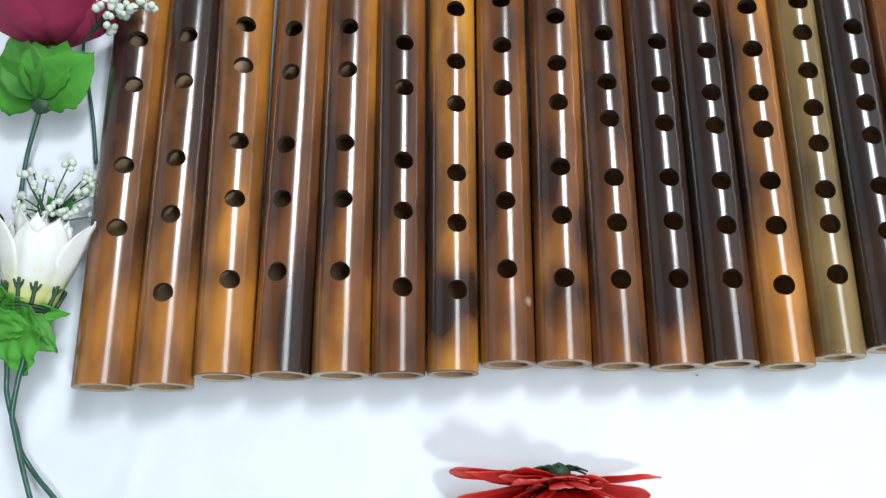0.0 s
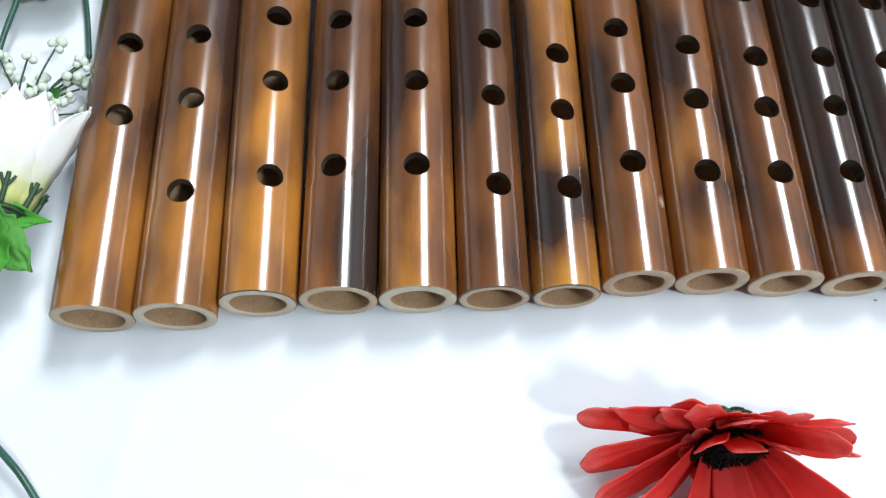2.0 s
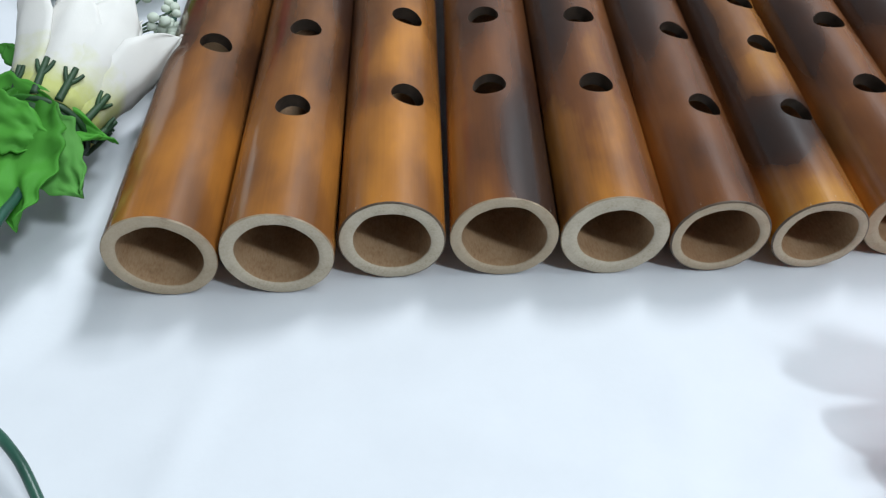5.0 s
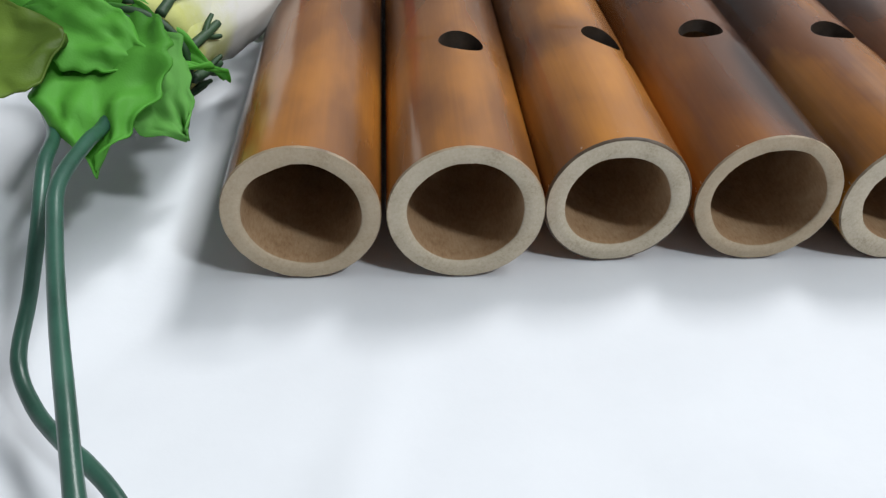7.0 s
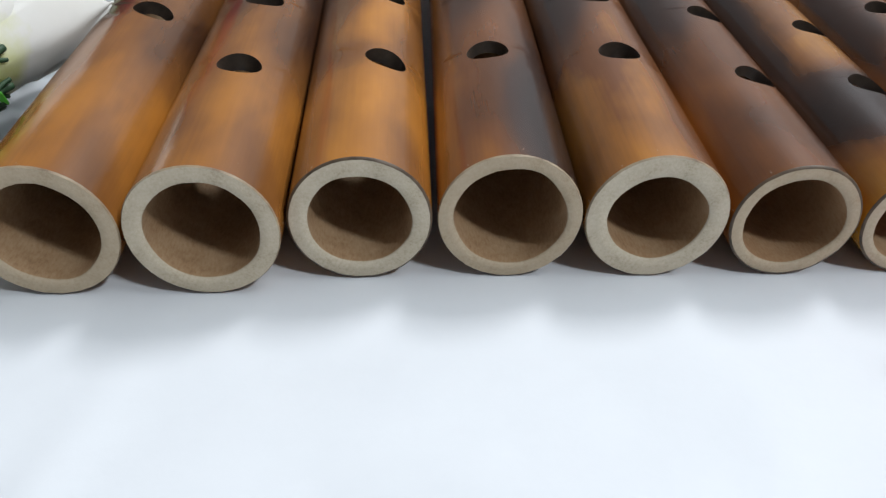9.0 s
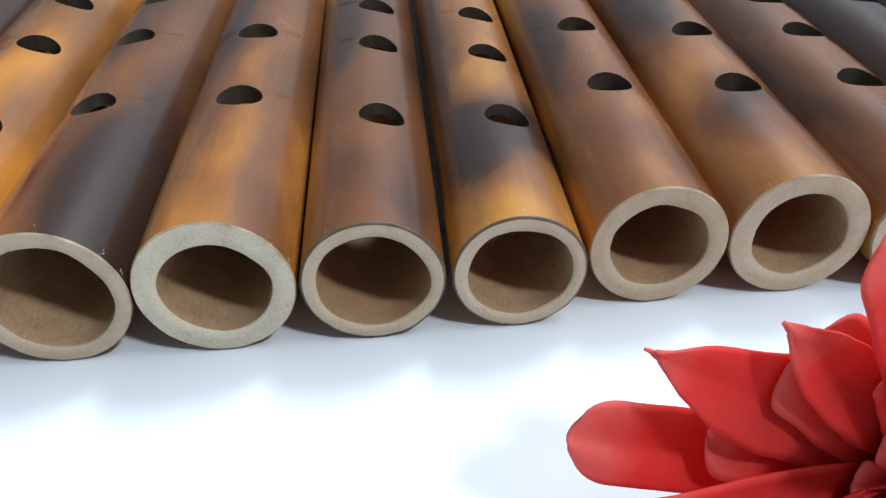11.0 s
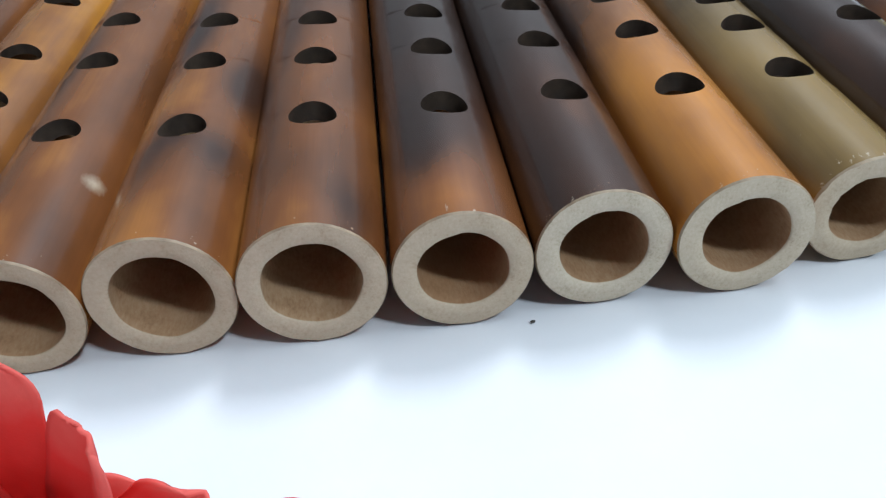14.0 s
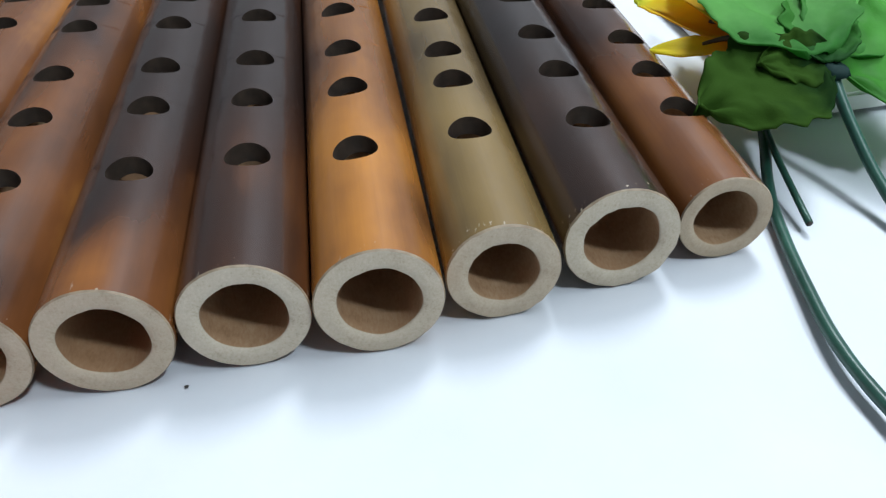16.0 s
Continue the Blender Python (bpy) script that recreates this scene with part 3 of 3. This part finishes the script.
    ball(cup, inv @ (centre - face * 0.003), 0.0100, (1, 0.6, 0.9), 0.1)
    part("receptacle", cup, RED, base)
    part("stamen_disc", bm, STAMEN, base, "black bristly centre")
    bm = bmesh.new()
    root = Vector((0.0118, -0.0468, 0.0128))
    ball(bm, inv @ root, 0.0045, (1, 1, 1), 0.1)
    for k in range(12):
        a = k * 2 * math.pi / 12
        d = 1.5 * math.cos(a) * right + 0.6 * math.sin(a) * up
        tube_path(bm, [inv @ root, inv @ (root + 0.005 * d - face * 0.002), inv @ (root + (0.0075 + 0.002 * rng.random()) * d - face * 0.0005)], 0.0008, 5, 0.5)
    part("calyx", bm, DARKGREEN, base, "dark green spiky calyx")


red_flower()


# ---- white flower with its leaves and stem ----
def white_flower():
    base = thing("white_flower", pose(-0.229, 0.027, 0), "white artificial cloth flower with green leaves lying beside the flutes", "flower")
    inv = base.matrix_world.inverted()
    root, axis = Vector((-0.2355, 0.030, 0.0265)), Vector((0.10, 1, 0.05)).normalized()
    right = axis.cross(Vector((0, 0, 1))).normalized()
    up = right.cross(axis)
    rng = random.Random(11)
    for layer, (count, open_, long, wide, start) in enumerate(((8, 0.25, 0.043, 0.019, 0.0108), (7, 0.16, 0.046, 0.019, 0.007), (5, 0.02, 0.044, 0.017, 0.004))):
        for k in range(count):
            a = (k + 0.5 * layer) * 2 * math.pi / count + rng.uniform(-0.14, 0.14)
            d = math.cos(a) * right + math.sin(a) * up
            o = open_ * rng.uniform(0.7, 1.25) * (0.45 if d.z < -0.3 else 1)
            ahead = (axis * math.cos(o) + d * math.sin(o)).normalized()
            bm = bmesh.new()
            petal(bm, inv @ frame_of(ahead, -d, root + d * start), long * rng.uniform(0.86, 1.08), wide * rng.uniform(0.9, 1.1), 0.20, -0.06 * rng.random(), "lance", 0.04, k * 2.3 + layer * 17, ground=0.0008, nu=16, nv=10)
            solid(part("petal", bm, WHITE, base), 0.0004)
    bm = bmesh.new()
    tube_path(bm, [inv @ (root - axis * 0.001 + (math.cos(k * math.pi / 18) * right + math.sin(k * math.pi / 18) * up) * 0.0104) for k in range(37)], 0.0009, 6)
    ball(bm, inv @ (root - axis * 0.003), 0.0105, (1.0, 0.34, 1.0), 0.05)
    part("calyx", bm, DARKGREEN, base, "dark green calyx ring")
    for k in range(10):
        a = (k + 0.4) * 2 * math.pi / 10 + rng.uniform(-0.1, 0.1)
        d = math.cos(a) * right + math.sin(a) * up
        side = axis.cross(d)
        high = rng.uniform(0.009, 0.0115)
        p = [root + d * 0.0112, root + d * 0.0128 + axis * high * 0.5, root + d * 0.0142 + axis * high]
        bm = bmesh.new()
        tube_path(bm, [inv @ c for c in p], 0.0012, 6, 0.7)
        for w in (-1, 1):
            tube_path(bm, [inv @ p[1], inv @ (p[1].lerp(p[2], 0.4) + side * w * 0.0014), inv @ (p[2] + side * w * 0.0024 - axis * 0.001)], 0.0008, 5, 0.6)
        part("sepal", bm, DARKGREEN, base, "dark green forked sepal")
    for k, (at, tip, wide, nor, mat) in enumerate((
            ((-0.272, 0.030, 0.037), (-0.217, 0.0215, 0.033), 0.022, (0.0, -0.5, 1), LEAF),
            ((-0.239, 0.031, 0.038), (-0.236, -0.004, 0.0245), 0.025, (0.1, -0.6, 1), LEAF),
            ((-0.243, 0.017, 0.037), (-0.270, 0.003, 0.034), 0.022, (-0.2, -0.5, 1), LEAF_OLIVE),
            ((-0.243, 0.027, 0.0365), (-0.222, 0.007, 0.023), 0.021, (0.3, -0.7, 0.8), LEAF_PALE),
            ((-0.252, 0.022, 0.0385), (-0.228, 0.016, 0.034), 0.016, (0.0, -0.6, 1), LEAF))):
        bm = bmesh.new()
        at, tip = Vector(at), Vector(tip)
        petal(bm, inv @ frame_of(tip - at, nor, at), (tip - at).length, wide, 0.06, -0.12, "leaf", 0.15, 3.7 * k + 2, ground=0.001, nu=40, nv=22, frill=0.09)
        solid(part("leaf", bm, mat, base), 0.0004)
    bm = bmesh.new()
    tube_path(bm, [inv @ Vector(p) for p in ((-0.236, 0.026, 0.0265), (-0.2352, 0.006, 0.0255), (-0.2349, -0.0045, 0.0275), (-0.2337, -0.0201, 0.0300), (-0.2318, -0.0293, 0.0285), (-0.2267, -0.0454, 0.0262),
                                             (-0.2215, -0.0600, 0.0240), (-0.2189, -0.0677, 0.0220), (-0.2140, -0.0817, 0.0180), (-0.209, -0.098, 0.0100), (-0.204, -0.116, 0.0016))], 0.0012, 10)
    part("stem", bm, STEM, base, "dark green plastic stem")


white_flower()


# ---- pink rose, whose long stem runs past the white flower ----
def pink_rose():
    base = thing("pink_rose", pose(-0.250, 0.175, 0), "deep pink artificial cloth rose with green leaves", "flower")
    inv = base.matrix_world.inverted()
    root, axis = Vector((-0.247, 0.172, 0.024)), Vector((-0.05, 1, 0.25)).normalized()
    right = axis.cross(Vector((0, 0, 1))).normalized()
    up = right.cross(axis)
    rng = random.Random(3)
    for layer, (count, open_, long, wide) in enumerate(((7, 1.20, 0.038, 0.036), (6, 0.80, 0.042, 0.036), (5, 0.45, 0.042, 0.032), (4, 0.2, 0.040, 0.026))):
        for k in range(count):
            a = (k + 0.5 * layer) * 2 * math.pi / count + rng.uniform(-0.2, 0.2)
            d = math.cos(a) * right + math.sin(a) * up
            o = open_ * (0.5 if d.z < -0.3 else 1)
            bm = bmesh.new()
            petal(bm, inv @ frame_of((axis * math.cos(o) + d * math.sin(o)), -d, root + d * 0.006), long, wide, 0.22, 0.16, "round", 0.06, k * 1.3 + layer * 9, ground=0.001)
            solid(part("petal", bm, PINK, base), 0.0005)
    bm = bmesh.new()
    ball(bm, inv @ Vector((-0.2535, 0.1445, 0.016)), 0.0052, (1.2, 1.3, 0.8), 0.1)
    tube_path(bm, [inv @ Vector((-0.2535, 0.1445, 0.016)), inv @ Vector((-0.251, 0.158, 0.019)), inv @ (root + axis * 0.004)], 0.003, 8, 2.2)
    part("calyx", bm, DARKGREEN, base, "dark green calyx")
    for k, (at, tip, wide, nor, mat) in enumerate((
            ((-0.254, 0.143, 0.018), (-0.222, 0.165, 0.030), 0.028, (0.2, -0.6, 1), LEAF),
            ((-0.256, 0.144, 0.018), (-0.286, 0.164, 0.026), 0.030, (-0.2, -0.6, 1), LEAF),
            ((-0.254, 0.145, 0.020), (-0.240, 0.180, 0.034), 0.026, (0.1, -0.7, 1), LEAF),
            ((-0.255, 0.145, 0.020), (-0.268, 0.178, 0.034), 0.028, (-0.1, -0.7, 1), LEAF_PALE))):
        bm = bmesh.new()
        at, tip = Vector(at), Vector(tip)
        petal(bm, inv @ frame_of(tip - at, nor, at), (tip - at).length, wide, 0.10, -0.10, "leaf", 0.06, 2.9 * k + 1, ground=0.001, nu=24, nv=14)
        solid(part("leaf", bm, mat, base), 0.0004)
    bm = bmesh.new()
    tube_path(bm, [inv @ Vector(p) for p in ((-0.2535, 0.146, 0.016), (-0.257, 0.136, 0.013), (-0.262, 0.112, 0.009), (-0.263, 0.070, 0.006), (-0.256, 0.030, 0.020), (-0.2440, 0.004, 0.0245), (-0.2405, -0.010, 0.0262),
                                             (-0.2390, -0.0205, 0.0218), (-0.2398, -0.0280, 0.0142), (-0.2406, -0.0355, 0.0080), (-0.2364, -0.0427, 0.0058), (-0.2307, -0.0488, 0.0060), (-0.2255, -0.0534, 0.0066), (-0.2195, -0.0596, 0.0060), (-0.2122, -0.0702, 0.0024))], 0.0012, 10)
    part("stem", bm, STEM, base, "dark green plastic stem with a cut tip")


pink_rose()


# ---- sprays of small white buds ----
def spray(at, reach, count, seed, line, label, small=0.0022):
    base = thing("white_bud_spray", Matrix.Translation((at[0], at[1], 0)), label, "flower spray", "white bud sprays")
    inv = base.matrix_world.inverted()
    rng = random.Random(seed)
    bm = bmesh.new()
    tube_path(bm, [inv @ Vector(p) for p in line], 0.0011, 7, 0.6)
    part("stem", bm, STEM, base, "thin green stem")
    for k in range(count):
        p = Vector(at) + Vector((rng.uniform(-1, 1) * reach[0], rng.uniform(-1, 1) * reach[1], rng.uniform(-1, 1) * reach[2]))
        p.z = max(p.z, 0.006)
        start = Vector(line[-1]).lerp(Vector(line[-2]), rng.random() * 0.8)
        bm = bmesh.new()
        tube_path(bm, [inv @ start, inv @ ((start + p) / 2 + Vector((0, 0, 0.002))), inv @ p], 0.0004, 5)
        part("twig", bm, DARKGREEN, base)
        bm = bmesh.new()
        bm.verts.layers.float.new("along")
        for q in range(rng.choice((3, 4, 5))):
            d = Vector((rng.uniform(-1, 1), rng.uniform(-1, 1), rng.uniform(-0.4, 1))) * small * 1.1
            ball(bm, inv @ (p + d), small * rng.uniform(0.75, 1.1), (1, 1, 0.9), 0.2)
        part("bud", bm, BUD, base)


spray((-0.203, 0.181, 0.040), (0.018, 0.008, 0.006), 11, 21, [(-0.2265, 0.114, 0.003), (-0.231, 0.137, 0.003), (-0.2365, 0.162, 0.005), (-0.232, 0.176, 0.022), (-0.212, 0.181, 0.038)], "spray of small white artificial buds leaning over a flute")
spray((-0.238, 0.091, 0.020), (0.021, 0.014, 0.010), 32, 22, [(-0.262, 0.040, 0.004), (-0.258, 0.060, 0.008), (-0.246, 0.072, 0.014), (-0.235, 0.079, 0.017)], "spray of small white artificial buds behind a white flower", 0.0019)
sprig = bpy.data.objects["white_bud_spray.001"]
for k, (x, y, z, turn) in enumerate(((-0.262, 0.076, 0.018, 2.6), (-0.258, 0.066, 0.022, 2.2), (-0.266, 0.068, 0.014, 2.9), (-0.256, 0.058, 0.020, 1.9), (-0.232, 0.078, 0.018, 1.0), (-0.235, 0.079, 0.018, 2.0))):
    bm = bmesh.new()
    petal(bm, sprig.matrix_world.inverted() @ frame_of((math.cos(turn), math.sin(turn), 0.3), (0, -0.3, 1), (x, y, z)), 0.011, 0.006, 0.1, -0.1, "leaf", 0.1, 1.7 * k, nu=10, nv=6)
    solid(part("leaf", bm, LEAF_MID, sprig, "small dark green leaf"), 0.0003)


# ---- yellow flower, right end of the row ----
def yellow_flower():
    base = thing("yellow_flower", pose(0.224, 0.05, 0), "yellow artificial cloth flower with broad green leaves", "flower")
    inv = base.matrix_world.inverted()
    root, joint = Vector((0.2165, 0.0615, 0.020)), Vector((0.2255, 0.0445, 0.0205))
    for k, (tip, wide) in enumerate((((0.1915, 0.0735, 0.0185), 0.0085), ((0.2005, 0.106, 0.021), 0.0175), ((0.212, 0.110, 0.027), 0.014), ((0.224, 0.108, 0.024), 0.013),
                                     ((0.203, 0.100, 0.031), 0.010), ((0.231, 0.100, 0.016), 0.012), ((0.216, 0.104, 0.012), 0.012))):
        tip = Vector(tip)
        bm = bmesh.new()
        petal(bm, inv @ frame_of(tip - root, (0, -0.2, 1), root), (tip - root).length, wide, 0.12, -0.05, "lance", 0.06, k * 2.1, ground=0.0075)
        solid(part("petal", bm, YELLOW, base), 0.0004)
    bm = bmesh.new()
    tube_path(bm, [inv @ joint, inv @ joint.lerp(root, 0.5), inv @ joint.lerp(root, 1.1)], 0.0022, 8, 1.5)
    for p in ((-0.012, 0.006, 0.0), (-0.008, 0.012, 0.003), (0.0, 0.012, 0.003)):
        tube_path(bm, [inv @ root, inv @ (root + 0.5 * Vector(p) + Vector((0, 0, 0.002))), inv @ (root + Vector(p))], 0.0011, 6, 0.4)
    part("calyx", bm, CALYX_BROWN, base, "thin dark brown calyx")
    bm = bmesh.new()
    ball(bm, inv @ joint, 0.0027, (1.3, 1.5, 0.8), 0.4)
    ball(bm, inv @ (joint + Vector((-0.003, 0.003, -0.001))), 0.0022, (1.2, 1, 0.8), 0.2)
    part("joint", bm, JOINT, base, "dark green plastic joint")
    for k, (at, tip, wide, nor, mat) in enumerate((
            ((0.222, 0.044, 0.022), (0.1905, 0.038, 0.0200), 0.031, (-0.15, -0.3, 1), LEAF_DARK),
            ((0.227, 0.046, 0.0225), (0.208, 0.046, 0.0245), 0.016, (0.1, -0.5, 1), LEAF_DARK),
            ((0.222, 0.046, 0.024), (0.219, 0.092, 0.036), 0.036, (0.0, -0.5, 1), LEAF_PALE),
            ((0.224, 0.044, 0.023), (0.233, 0.074, 0.029), 0.018, (0.0, -0.5, 1), LEAF_MID),
            ((0.228, 0.050, 0.022), (0.262, 0.086, 0.030), 0.030, (0.1, -0.5, 1), LEAF_PALE),
            ((0.2275, 0.045, 0.020), (0.264, 0.042, 0.020), 0.040, (0.1, -0.3, 1), LEAF))):
        bm = bmesh.new()
        at, tip = Vector(at), Vector(tip)
        petal(bm, inv @ frame_of(tip - at, nor, at), (tip - at).length, wide, 0.07, -0.05, "leaf", 0.12, 2.3 * k + 5, ground=0.0075, nu=36, nv=20, frill=0.07)
        solid(part("leaf", bm, mat, base), 0.0004)
    for line in (((0.2255, 0.0445, 0.0205), (0.2245, 0.034, 0.015), (0.226, 0.020, 0.006), (0.227, 0.006, 0.0025), (0.231, -0.02, 0.0022), (0.238, -0.06, 0.002)),):
        bm = bmesh.new()
        tube_path(bm, [inv @ Vector(p) for p in line], 0.0013, 10)
        part("stem", bm, STEM, base, "dark green plastic stem")


yellow_flower()


def loose_stem(line, label, radius):
    base = thing("flower_stem", Matrix.Translation((line[0][0], line[0][1], 0)), label, "stem", "loose stems")
    inv = base.matrix_world.inverted()
    bm = bmesh.new()
    tube_path(bm, [inv @ Vector(p) for p in line], radius, 10)
    part("stem", bm, STEM, base)
    bm = bmesh.new()
    ball(bm, inv @ Vector(line[-1]), radius * 0.9, (1, 0.5, 1), 0.2)
    part("cut_tip", bm, CRUMB, base, "dark cut tip of the stem")


loose_stem([(0.217, 0.062, 0.010), (0.2125, 0.046, 0.006), (0.2065, 0.030, 0.0025), (0.202, 0.016, 0.0018), (0.1975, -0.004, 0.0018), (0.195, -0.020, 0.0018), (0.1955, -0.036, 0.0018), (0.199, -0.055, 0.0018)], "long curved dark green plastic stem on the cloth", 0.0013)
loose_stem([(0.2125, 0.050, 0.010), (0.2105, 0.036, 0.006), (0.2075, 0.0135, 0.0024)], "short cut dark green plastic stem", 0.0008)

bm = bmesh.new()
box(bm, (0.2225, 0.058, 0.0), (0.40, 0.26, 0.0055))
bmesh.ops.bevel(bm, geom=bm.edges[:], offset=0.0008, segments=2, affect="EDGES")
tagged(obj("white_card", bm, BOARD, False), "white card lying on the cloth under the flowers", "card")

bm = bmesh.new()
ball(bm, (0.0787, -0.0028, 0.0002), 0.00034, (1.3, 0.8, 0.8), 0.4)
tagged(obj("crumb", bm, CRUMB), "tiny dark crumb on the white cloth", "crumb")
